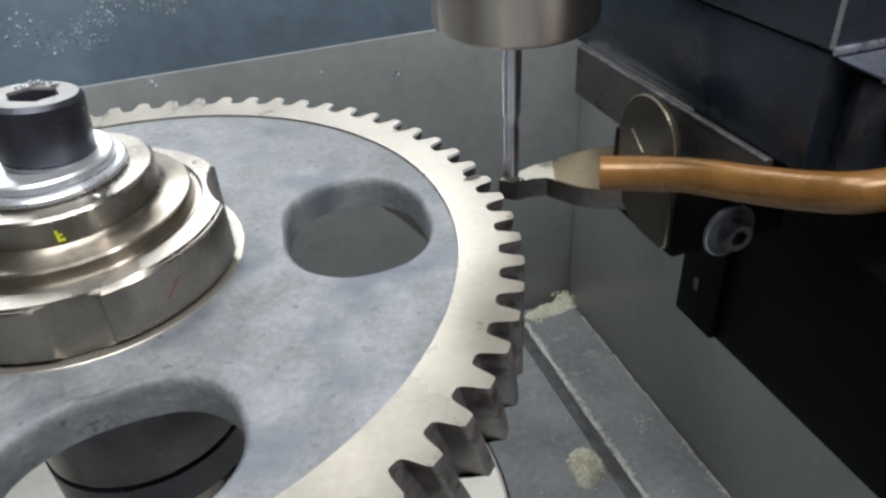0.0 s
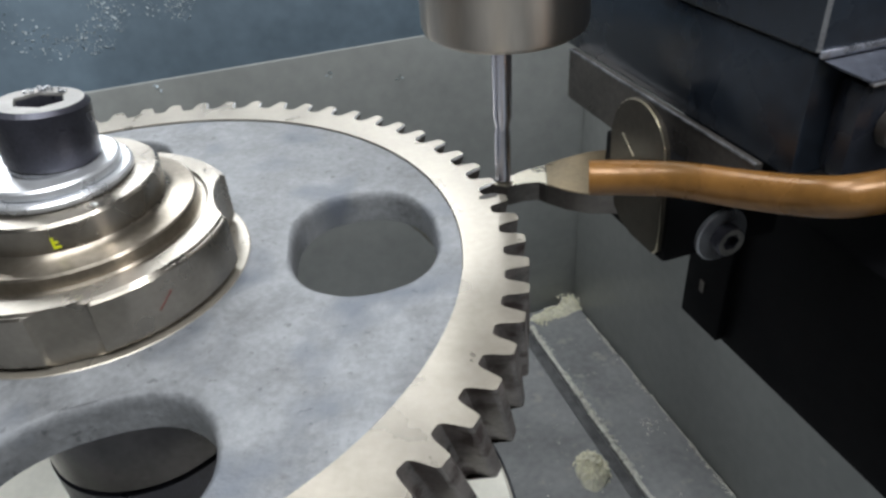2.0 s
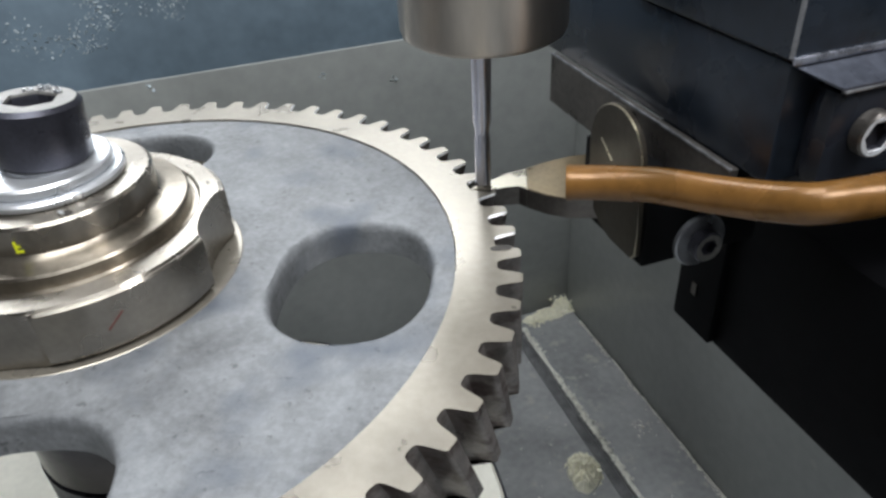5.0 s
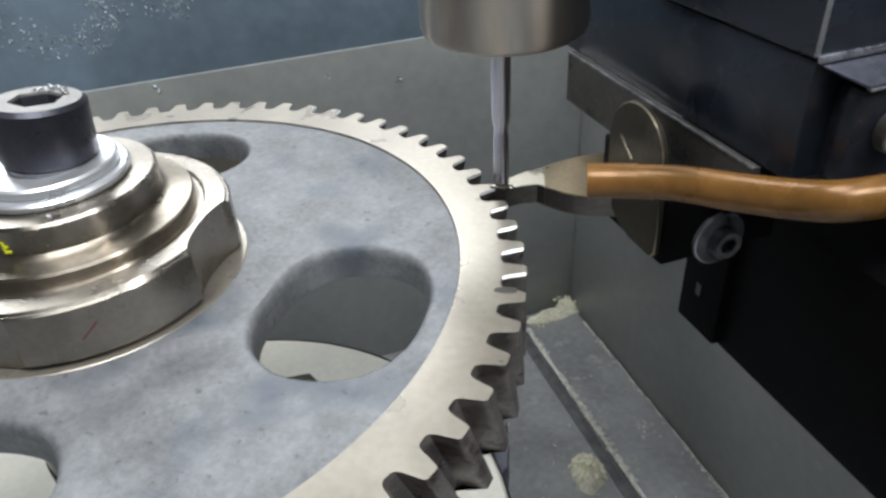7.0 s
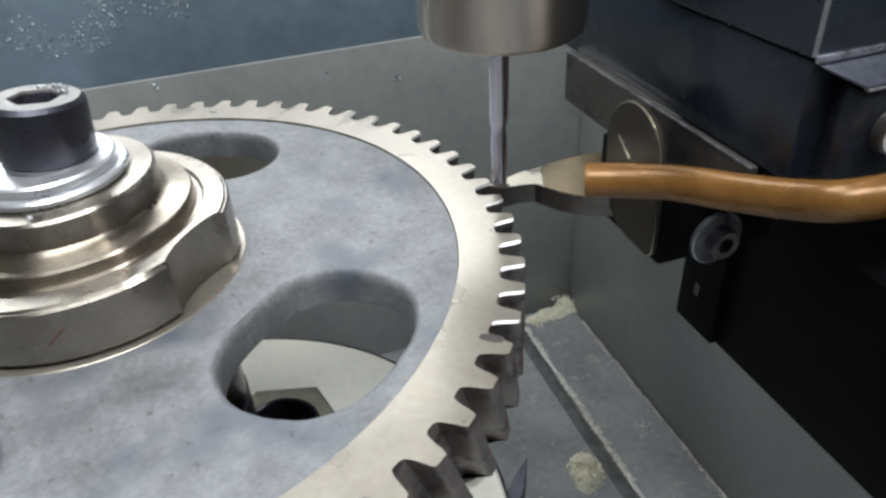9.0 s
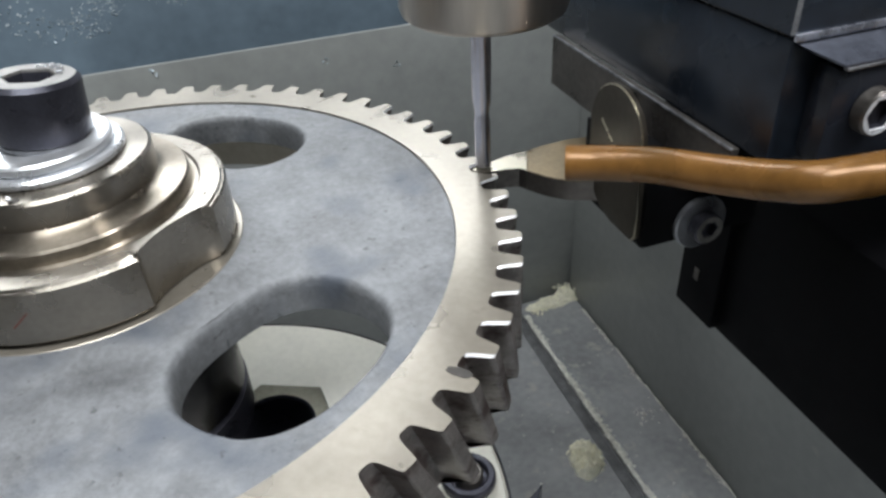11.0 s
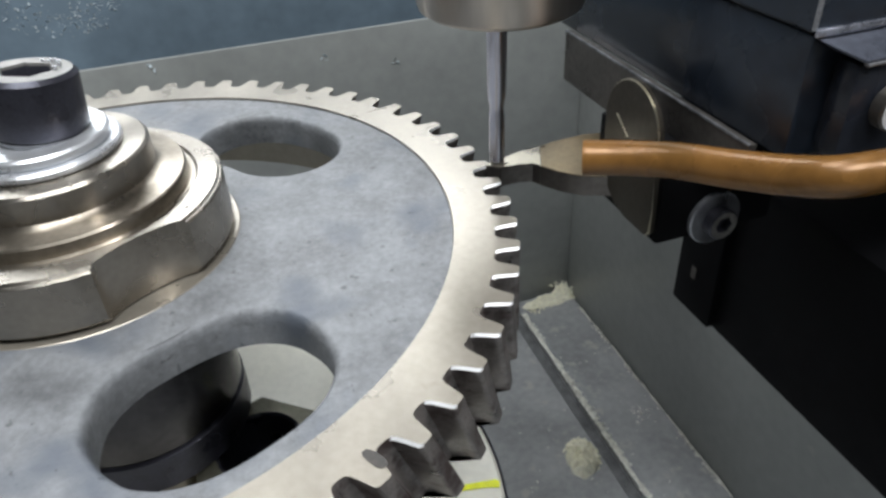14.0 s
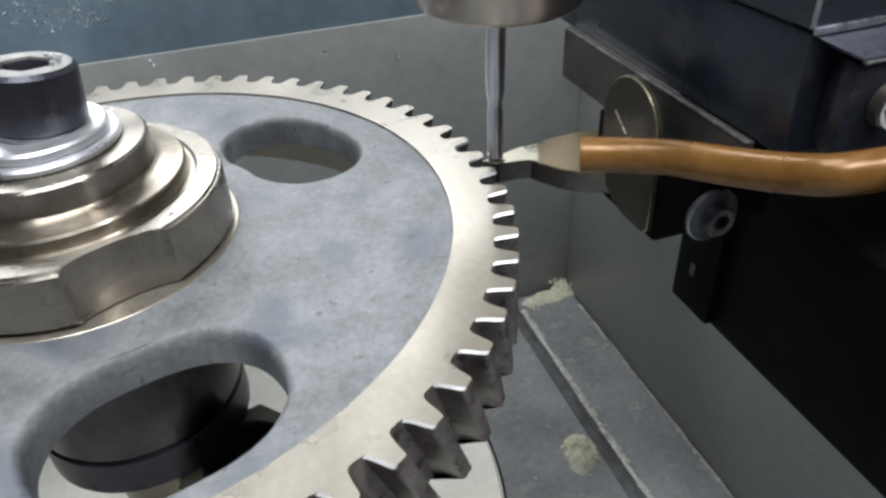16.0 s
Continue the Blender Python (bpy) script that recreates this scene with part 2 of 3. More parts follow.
def tooth_profile():
    """(share of the pitch from the tooth's middle, radius) round one tooth, from its clockwise to its other root."""
    h = R_TIP - R_ROOT
    half = [(0.50, 0.0), (0.41, 0.0), (0.345, 0.05), (0.29, 0.20), (0.24, 0.50), (0.195, 0.82), (0.17, 0.94), (0.13, 1.0)]
    left = [(-s, R_ROOT + h * k) for s, k in half]
    return left + [(0.0, R_TIP)] + [(s, r) for s, r in ((-a, b) for a, b in left[::-1])][:-1]


def toothed_rim(parent, chamfered):
    prof = tooth_profile()
    n = len(prof)
    bm = bmesh.new()
    levels = 6
    grid = []
    for k in range(levels + 1):
        z = -THICK * k / levels
        turn = HELIX * k / levels
        ring = []
        for i in range(TEETH):
            for s, r in prof:
                a = radians((i + s) * PITCH + turn + PHASE)
                cut = 0.0008 if k == 0 and i in chamfered and s < -0.1 and r > R_ROOT + 0.0001 else 0.0
                a += cut / r * 1.1
                ring.append(bm.verts.new((r * math.cos(a), r * math.sin(a), z)))
        grid.append(ring)
    total = n * TEETH
    # the chamfers: a second ring just below the face where the flank is still full
    second = []
    for i in range(TEETH):
        for s, r in prof:
            a = radians((i + s) * PITCH + PHASE + HELIX * 0.0006 / THICK)
            second.append(bm.verts.new((r * math.cos(a), r * math.sin(a), -0.0006)))
    order = [grid[0], second] + grid[1:]
    for k, (p, q) in enumerate(zip(order, order[1:])):
        for i in range(total):
            j = (i + 1) % total
            f = bm.faces.new((p[i], p[j], q[j], q[i]))
            tooth, s = i // n, prof[i % n][0]
            f.material_index = 2 if k == 0 and tooth in chamfered and -0.36 < s < -0.15 else 1
    inner_top = [bm.verts.new((R_WEB * math.cos(radians((i // n + prof[i % n][0]) * PITCH)), R_WEB * math.sin(radians((i // n + prof[i % n][0]) * PITCH)), 0)) for i in range(total)]
    inner_low = [bm.verts.new((v.co.x, v.co.y, -THICK)) for v in inner_top]
    for i in range(total):
        j = (i + 1) % total
        bm.faces.new((grid[0][i], grid[0][j], inner_top[j], inner_top[i])).material_index = 0
        bm.faces.new((grid[-1][i], grid[-1][j], inner_low[j], inner_low[i])).material_index = 0
        bm.faces.new((inner_top[i], inner_top[j], inner_low[j], inner_low[i])).material_index = 0
    rim_ob = part("toothed_rim", bm, [RIM, TOOTH, CHAMFER], parent, "bright machined rim with dark helical teeth")
    for f in rim_ob.data.polygons:
        f.use_smooth = f.material_index == 1
    return rim_ob


HOLES = [(12.1, 19.8, 0.0810, 0.0227), (116.5, 20.6, 0.0779, 0.0199), (204.0, 19.5, 0.0808, 0.0222), (-67.2, 19.9, 0.0808, 0.0222)]


def hole_loop(mid, half, r0, dr, grow=0.0, steps=64):
    """A plump oval across the radius; half is its angular half-width at r0."""
    pts = []
    wide, m = radians(half) * r0 + grow, radians(mid)
    for i in range(steps):
        u = 2 * math.pi * i / steps
        c, s = math.cos(u), math.sin(u)
        k = 1 + 0.016 * noise.noise(Vector((c * 2.2 + mid, s * 2.2, 0.5))) + 0.008 * noise.noise(Vector((c * 7 + mid, s * 7, 1.5)))
        c, s = c * k, s * k
        py, px = wide * math.copysign(abs(c) ** 0.86, c), r0 + (dr + grow) * math.copysign(abs(s) ** 0.86, s)
        pts.append((px * math.cos(m) - py * math.sin(m), px * math.sin(m) + py * math.cos(m)))
    return pts


def gear_web(parent):
    from mathutils.geometry import delaunay_2d_cdt
    bm = bmesh.new()
    ring = lambda r, n: [(r * math.cos(2 * math.pi * i / n), r * math.sin(2 * math.pi * i / n)) for i in range(n)]
    r_out, r_in = R_WEB - 0.0002, 0.040

    def sheet(z, grow):
        loops = [ring(r_out, 160), ring(r_in, 96)] + [hole_loop(*h, grow) for h in HOLES]
        pts, edges = [], []
        for lp in loops:
            base = len(pts)
            pts += [Vector(p) for p in lp]
            edges += [(base + i, base + (i + 1) % len(lp)) for i in range(len(lp))]
        vs, es, fs, *_ = delaunay_2d_cdt(pts, edges, [], 0, 1e-7)
        polys = [loops[k] for k in range(2, len(loops))]

        def inside(p, poly):
            x, y, hit = p[0], p[1], False
            for (x0, y0), (x1, y1) in zip(poly, poly[1:] + poly[:1]):
                if (y0 > y) != (y1 > y) and x < (x1 - x0) * (y - y0) / (y1 - y0) + x0:
                    hit = not hit
            return hit
        made = [bm.verts.new((v.x, v.y, z)) for v in vs]
        for f in fs:
            c = sum((vs[i] for i in f), Vector((0, 0))) / len(f)
            if r_in * 0.999 < c.length < r_out and not any(inside(c, q) for q in polys):
                bm.faces.new([made[i] for i in f])
    sheet(-0.0008, 0.0022)
    sheet(-WEB, 0.0)
    for h in HOLES:
        rows = []
        for grow, z in ((0.0022, -0.0008), (0.0016, -0.00095), (0.0010, -0.0014), (0.0005, -0.0021), (0.0002, -0.0030), (0.0, -0.0044), (0.0, -WEB)):
            rows.append([bm.verts.new((x, y, z)) for x, y in hole_loop(*h, grow)])
        for p, q in zip(rows, rows[1:]):
            for i in range(len(p)):
                j = (i + 1) % len(p)
                bm.faces.new((p[i], p[j], q[j], q[i]))
    bmesh.ops.remove_doubles(bm, verts=bm.verts, dist=1e-6)
    return part("web", bm, CAST, parent, "rough cast grey web with four oval openings")


SPIN = []  # everything that turns with the table
gear = thing("gear_wheel", pose(0, 0, TOP), "large cast iron helical gear with four oval openings, clamped flat", "gear")
toothed_rim(gear, set(range(4, 18)))
gear_web(gear)
part("hub_fillet", lathe(bmesh.new(), [(0.0575, -0.00085), (0.0550, -0.0007), (0.0525, -0.0004), (0.0500, 0.0000), (0.0480, 0.0003), (0.0462, 0.0006)], 160), CAST, gear)
part("hub_face", lathe(bmesh.new(), [(0.0462, 0.0006), (0.0459, 0.0008), (0.036, 0.0008), (0.036, -THICK)], 160), RIM, gear, "bright machined hub face")
bm = bmesh.new()
rng = random.Random(21)
ring = [(0.0030 * (1 + 0.25 * rng.random()) * math.cos(a * 0.3927), 0.0013 * (1 + 0.3 * rng.random()) * math.sin(a * 0.3927)) for a in range(16)]
prism(bm, ring, 0.00005, 0.00012)
smudge = part("oil_smudge", bm, SMUDGE, gear, "dark oil smudge on the rim")
smudge.matrix_basis = pose(0, 0, 0, 0, 0, 18.4) @ pose(0.1247, 0, 0)
SPIN.append(gear)


def scallop(r, z, a):
    """Two hollow notches milled into the collar's edge."""
    for mid, half, deep in NOTCHES:
        d = ((a - radians(mid) + math.pi) % (2 * math.pi) - math.pi) / radians(half)
        if abs(d) < 1 and r > 0.0385:
            return min(r, 0.0445 - deep * (1 - d * d) ** 0.62)
    return r


NOTCHES = ((18.8, 17.8, 0.0056), (-69.5, 9.5, 0.0016))
collar = thing("clamping_collar", pose(0, 0, TOP), "stepped turned steel clamping collar with milled flats on the gear hub", "collar")
part("lower_flange", lathe(bmesh.new(), [(0.030, 0.0012), (0.0433, 0.0013), (0.0436, 0.0021), (0.0445, 0.0027), (0.0445, 0.0172), (0.0439, 0.0178), (0.0436, 0.0178), (0.0430, 0.0185), (0.0375, 0.0187), (0.0368, 0.0178), (0.0360, 0.0178)], 360, scallop), STEEL, collar)
part("step_ring", lathe(bmesh.new(), [(0.0360, 0.0178), (0.0354, 0.0179), (0.0350, 0.0184), (0.0350, 0.0219), (0.0345, 0.0225), (0.0292, 0.0229), (0.0278, 0.0233), (0.0268, 0.0244)], 160), STEEL_TAN, collar, "tan oily step")
part("upper_ring", lathe(bmesh.new(), [(0.0270, 0.0226), (0.0270, 0.0312), (0.0262, 0.0320), (0.010, 0.0322)], 128), STEEL, collar)
bm = bmesh.new()
box(bm, -0.0004, 0.0004, -0.0003, 0.0003, -0.0020, 0.0022, 0)
box(bm, 0.0004, 0.0020, -0.0003, 0.0003, -0.0020, -0.0012, 0)
box(bm, 0.0004, 0.0015, -0.0003, 0.0003, 0.0, 0.0007, 0)
mark = part("paint_mark", bm, YELLOW, collar, "yellow paint pen mark")
mark.matrix_basis = pose(0, 0, 0, 0, 0, -72 + 4) @ pose(0.0271, 0, 0.0268, 0, 0, 90) @ Matrix.Scale(0.75, 4)
bm = bmesh.new()
lathe(bm, [(0.0013, 0.0), (0.0011, 0.00025), (0.0008, 0.00025), (0.0006, 0.0001), (0, 0.0001)], 16)
dimple = part("dimple", bm, SMUDGE, collar, "small dark dimple with a burr")
dimple.matrix_basis = pose(0, 0, 0, 0, 0, -38.0) @ pose(0.0243, 0, 0.0321)
burr = part("dimple_burr", prism(bmesh.new(), [(-0.0010, -0.0008), (0.0004, -0.0010), (0.0010, -0.0003), (-0.0002, 0.0001)], 0.0, 0.0007), ZINC, dimple, "bright burr")
burr.matrix_basis = pose(-0.0002, -0.0008, 0.0002, 0, 12, 30)
scratch = part("scratch", box(bmesh.new(), 0.0, 0.0002, -0.0002, 0.0002, -0.0030, 0.0030, 0), RED_MARK, collar, "thin reddish scratch")
scratch.matrix_basis = pose(0, 0, 0, 0, 0, -37.5) @ pose(0.04445, 0, 0.0100, -48, 0, 0)
for turn, length in ((-97, 0.0009), (44, 0.0008)):
    nick = part("nick", box(bmesh.new(), -0.0003, 0.0003, -length, length, -0.0001, 0.0003, 0.0001, 1), SMUDGE, collar, "small dark nick")
    nick.matrix_basis = pose(0, 0, 0, 0, 0, turn) @ pose(0.0405, 0, 0.0185)
SPIN.append(collar)

for name, r, z0, z1, label in (("washer", 0.0205, 0.0323, 0.0345, "bright zinc-plated flat washer on the collar"),
                               ("washer", 0.0180, 0.0346, 0.0375, "bright zinc-plated washer under the screw head")):
    w = tagged(part(name, lathe(bmesh.new(), [(0.008, z0), (r - 0.0004, z0), (r, z0 + 0.0005), (r, z1 - 0.0006), (r - 0.0007, z1), (0.008, z1)], 128), ZINC), label, "washer", "washers under the screw")
    w.matrix_world = pose(0, 0, TOP)
    SPIN.append(w)

bolt = thing("socket_head_screw", pose(0.0012, 0.0004, TOP + 0.0372) @ pose(0, 0, 0, 0, 0, 40) @ pose(0, 0, 0, 0, 6, 0) @ pose(0, 0, 0, 0, 0, -40), "large black oxide socket head screw with worn rim", "screw")
socket_screw("screw_head", 0.0122, 0.0172, BLACK_OXIDE, BOLT_RIM, bolt, 0.46)
bm = bmesh.new()
rng = random.Random(3)
for k in range(14):
    a, r = rng.uniform(0.6, 2.6), 0.0068 + 0.0016 * rng.random()
    w = rng.uniform(0.0002, 0.0005)
    box(bm, r * math.cos(a) - w, r * math.cos(a) + w, r * math.sin(a) - w, r * math.sin(a) + w, 0.0170, 0.0172 + rng.uniform(0.0004, 0.0012), 0)
part("foot_ring", lathe(bmesh.new(), [(0.0113, -0.0006), (0.0117, 0.0), (0.0117, 0.0008), (0.0112, 0.0010)], 64), WASHER, bolt, "rubbed ring at the foot of the head")
part("burr", bm, ZINC, bolt, "bright burrs round the socket")
SPIN.append(bolt)

# ---- the rotary table under the gear ----
table = thing("rotary_table", pose(0, 0, TOP - 0.14), "pale round rotary table plate under the gear", "rotary table")
part("table_plate", lathe(bmesh.new(), [(0, -0.03), (0.1255, -0.03), (0.128, -0.028), (0.128, -0.0015), (0.1265, 0), (0, 0)], 160), CREAM, table)
part("table_base", lathe(bmesh.new(), [(0.10, -0.16), (0.10, -0.03)], 96), DARK_STEEL, table)
part("arbor_shank", lathe(bmesh.new(), [(0.0190, 0.0002), (0.0190, 0.0790)], 96), STEEL, table, "bright turned shank of the arbor")
part("arbor", lathe(bmesh.new(), [(0.0185, 0.0790), (0.0330, 0.0790), (0.0340, 0.0800), (0.0340, 0.1085)], 128), ARBOR, table, "polished dark steel arbor flange")
part("arbor_band", lathe(bmesh.new(), [(0.0196, 0.0640), (0.0337, 0.0640), (0.0345, 0.0650), (0.0345, 0.0780), (0.0335, 0.0786), (0.0196, 0.0786)], 128), BLACK_OXIDE, table, "black oiled band under the flange")


def clamp_nut(angle):
    """A tall hexagon nut with a deep round bore."""
    r, h, bore, n = 0.0235, 0.063, 0.0140, 48
    bm = bmesh.new()

    def loop(radius, z, hexa):
        k = [math.cos(math.pi / 6) / math.cos((2 * math.pi * i / n) % (math.pi / 3) - math.pi / 6) if hexa else 1.0 for i in range(n)]
        return [bm.verts.new((radius * k[i] * math.cos(2 * math.pi * i / n), radius * k[i] * math.sin(2 * math.pi * i / n), z)) for i in range(n)]
    rings = [loop(r, 0.0, True), loop(r, h - 0.0008, True), loop(r - 0.0008, h, True), loop(bore + 0.0010, h, False)]
    for p, q in zip(rings, rings[1:]):
        for i in range(n):
            bm.faces.new((p[i], p[(i + 1) % n], q[(i + 1) % n], q[i]))
    ob = part("clamp_nut", bm, CLAMP, table, "tall hexagon clamp nut")
    ob.matrix_basis = pose(0, 0, 0.0002, 0, 0, angle) @ pose(0.0427, 0, 0, 0, 0, 39.4 - 41.9)
    part("bore", lathe(bmesh.new(), [(bore + 0.0010, h), (bore, h - 0.0010), (bore, h - 0.035), (0, h - 0.035)], 48), BLACK_OXIDE, ob, "dark bore")


clamp_nut(41.9)
bm = bmesh.new()
prism(bm, [(0.1030, -0.0004), (0.1100, -0.0017), (0.1200, -0.0018), (0.1262, -0.0026), (0.1268, 0.0004), (0.1250, 0.0016), (0.1130, 0.0011)], 0.0001, 0.0005)
paint = part("paint_stripe", bm, YELLOW, table, "bright yellow paint stripe")
paint.matrix_basis = pose(0, 0, 0, 0, 0, 66.6)
part("table_edge", lathe(bmesh.new(), [(0.1282, -0.029), (0.1290, -0.028), (0.1290, -0.0012), (0.1282, -0.0006)], 160), BLACK_OXIDE, table, "black oiled edge")
edge_bolt = part("edge_bolt", lathe(bmesh.new(), [(0.0118, 0.0002), (0.0118, 0.0030), (0.0108, 0.0040), (0.0088, 0.0040), (0.0080, 0.0030), (0.0080, 0.0012), (0, 0.0012)], 48), BLACK_OXIDE, table, "black ringed bolt")
edge_bolt.matrix_basis = pose(0, 0, 0, 0, 0, 55.5) @ pose(0.1125, 0, 0)
bolt_face = part("bolt_face", lathe(bmesh.new(), [(0.0062, 0.0014), (0.0062, 0.0050), (0.0054, 0.0058), (0.0030, 0.0058), (0.0030, 0.0030), (0, 0.0030)], 32), DARK_STEEL, edge_bolt)
lug = [(r * math.cos(radians(a)), r * math.sin(radians(a))) for r, a in ((0.1291, 41.0), (0.1322, 42.0), (0.1372, 46.5), (0.1430, 52.2), (0.1342, 48.6), (0.1291, 46.0))]
part("pointer_lug", prism(bmesh.new(), lug, -0.022, -0.0005, 0.0005), BLACK_OXIDE, table, "dark pointed lug on the table's edge")
SPIN.append(table)

# ---- the milling head, which slides in and out ----
HEAD = pose(0, 0, TOP, 0, 0, TURN)
head = thing("milling_head", HEAD, "black milling head with spindle nut, slim cutter and guide finger", "milling head")
UN = HEAD.inverted()


def at_world(x, y, z):
    return Matrix.Translation(UN @ Vector((x, y, z + TOP)))


nut = part("spindle_nut", lathe(bmesh.new(), [(0, 0.0525), (0.0150, 0.0525), (0.0222, 0.0530), (0.0245, 0.0545), (0.0252, 0.0565), (0.0252, 0.085), (0.0245, 0.086), (0.0245, 0.088), (0.0253, 0.089), (0.0253, 0.14), (0, 0.14)], 96), NUT_STEEL, head, "turned steel spindle nut")
nut.matrix_basis = at_world(0.1285, 0.036, 0)
mill = part("end_mill", lathe(bmesh.new(), [(0, 0.0008), (0.0022, 0.0008), (0.0027, 0.0014), (0.0027, 0.018), (0.0024, 0.0195), (0.0024, 0.0215), (0.0031, 0.0245), (0.0033, 0.0530)], 48), CARBIDE, head, "slim carbide end mill")
mill.matrix_basis = at_world(0.1275, 0.0375, 0)


def worn_box(name, dims, parent, bevel=0.0009, label=""):
    """A painted box whose edges are rubbed bright."""
    bm = bmesh.new()
    made = bmesh.ops.create_cube(bm, size=1, matrix=Matrix.LocRotScale(((dims[0] + dims[1]) / 2, (dims[2] + dims[3]) / 2, (dims[4] + dims[5]) / 2), None,
                                                                      (dims[1] - dims[0], dims[3] - dims[2], dims[5] - dims[4])))
    edges = list({e for v in made["verts"] for e in v.link_edges})
    bmesh.ops.bevel(bm, geom=edges, offset=bevel, segments=2, affect="EDGES", profile=0.5, material=1)
    bm.normal_update()
    for f in bm.faces:  # the lower side edge keeps its paint
        if f.material_index == 1 and f.normal.x < -0.2 and f.normal.z < -0.2:
            f.material_index = 0
    return part(name, bm, [HOUSING, WORN_EDGE], parent, label, smooth=False)


PLATE_END = 0.031
worn_box("upper_housing", (0.1760, 0.42, -0.0805, 0.045, 0.0612, 0.26), head, 0.0008)
part("lower_housing", box(bmesh.new(), 0.1768, 0.42, -0.0800, 0.055, 0.0300, 0.0608, 0.0006), HOUSING, head)
part("front_block", box(bmesh.new(), 0.1835, 0.40, -0.0885, -0.0802, 0.0310, 0.0560, 0.0030), BLOCK, head)
part("rubbed_lip", box(bmesh.new(), 0.1764, 0.40, -0.0815, -0.0804, 0.0606, 0.0624, 0.0005), WORN_LIP, head, "rubbed bright lip")
bm = bmesh.new()
ends = [[bm.verts.new(p) for p in ((a0, -0.0806, 0.0603), (a1, -0.0890, 0.0568), (a1, -0.0890, 0.0562), (a1, -0.0806, 0.0562))] for a0, a1 in ((0.1772, 0.1842), (0.40, 0.40))]
for k in range(4):
    bm.faces.new((ends[0][k], ends[0][(k + 1) % 4], ends[1][(k + 1) % 4], ends[1][k]))
bm.faces.new(ends[0])
bm.faces.new(ends[1])
part("painted_ledge", bm, LEDGE_LIT, head, "sloping blue-black painted ledge, coloured lighter as if lit", smooth=False)
part("rubbed_lip", box(bmesh.new(), 0.1848, 0.40, -0.0893, -0.0878, 0.0554, 0.0561, 0.0002), WORN_EDGE, head, "rubbed bright lip")
strip = [(-0.0710, 0.0190), (-0.0148, 0.0190), (-0.0148, 0.0115), (PLATE_END, 0.0115), (PLATE_END, 0.0300), (-0.0710, 0.0300)]
part("side_plate", moved(prism(bmesh.new(), strip, 0.0, 0.0026, 0.0003), Matrix(((0, 0, -1, 0.1764), (1, 0, 0, 0), (0, 1, 0, 0), (0, 0, 0, 1)))), DARK_STEEL, head, "dark ground steel strip")
part("rubbed_edge", box(bmesh.new(), 0.17355, 0.1744, -0.0710, PLATE_END, 0.0299, 0.0305, 0), WORN_EDGE, head, "rubbed bright edge")
for b, z in ((-0.0262, 0.0274),):
    part("pin_hole", moved(lathe(bmesh.new(), [(0, 0.0), (0.0014, 0.0), (0.0015, 0.0004), (0.0019, 0.0005)], 20), pose(0.1736, b, z, 0, -90, 0)), BLACK_PAINT, head, "small black pin in the strip")
part("clamp_block", box(bmesh.new(), 0.1637, 0.205, -0.0527, -0.015, -0.0100, 0.0188, 0.0012), BLACK_PAINT, head)
top_arc = [(-0.0385 + 0.0146 * math.cos(radians(a)), 0.0220 + 0.0148 * math.sin(radians(a))) for a in range(0, 176, 11)]
outline = top_arc + [(-0.0533, 0.012), (-0.0540, 0.002), (-0.0540, -0.0060), (-0.0520, -0.0084), (-0.0400, -0.0084), (-0.0335, -0.0068), (-0.0285, -0.0030), (-0.0258, 0.004), (-0.0244, 0.013)]
plate = prism(bmesh.new(), [(b + 0.0028, z) for b, z in outline], 0.0, 0.0018, 0.0004, 1)
part("clamp_plate", moved(plate, Matrix(((0, 0, -1, 0.1636), (1, 0, 0, 0), (0, 1, 0, 0), (0, 0, 0, 1)))), [BROWN_STEEL, FINGER], head, "round-topped oily steel clamp plate")
part("scribe_mark", moved(box(bmesh.new(), -0.0001, 0.0, -0.0042, 0.0042, -0.0004, 0.0004, 0), pose(0.16172, -0.0312, 0.0212, 35, 0, 0)), FINGER, head, "pale scribed line")
wsh = part("clamp_washer", moved(lathe(bmesh.new(), [(0, 0), (0.0084, 0), (0.0089, 0.0004), (0.0089, 0.0016), (0.0084, 0.0020), (0, 0.0020)], 64), pose(0.1828, -0.0527, -0.0040, 90, 0, 0)), WASHER, head, "dull steel washer")
scr, rim = socket_screw("clamp_screw", 0.0050, 0.0042, BLACK_OXIDE, BOLT_RIM, head)
scr.matrix_basis = pose(0.1828, -0.0547, -0.0040, 90, 0, 0)
scr, rim = socket_screw("housing_screw", 0.0056, 0.0040, DARK_STEEL, ZINC_LIT, head, 0.62)
scr.matrix_basis = pose(0.1948, -0.0885, 0.0447, 90, 0, 0)
finger = [(0.1230, 0.0357), (0.1285, 0.0329), (0.1346, 0.0349), (0.1395, 0.0350), (0.1418, 0.0325), (0.1435, 0.0473), (0.1357, 0.0438)]
root = [(0.1419, 0.0324), (0.1478, 0.0273), (0.1546, 0.0238), (0.1800, 0.0200), (0.1800, 0.0560), (0.1610, 0.0548), (0.1499, 0.0505), (0.1436, 0.0474)]
for name, outline, top_mat, label in (("guide_finger", finger, FINGER, "pale pointed guide finger, its flanks coloured dark for shade"), ("finger_root", root, FINGER_ROOT, "oily tan root of the finger")):
    bm = prism(bmesh.new(), outline, TOP - 0.0068, TOP + 0.0005, 0.0003)
    bm.normal_update()
    # Side faces take a dark steel, which paints in their shade.
    for f in bm.faces:
        f.material_index = int(abs(f.normal.z) < 0.3)
    part(name, moved(bm, UN), [top_mat, DARK_STEEL], head, label)


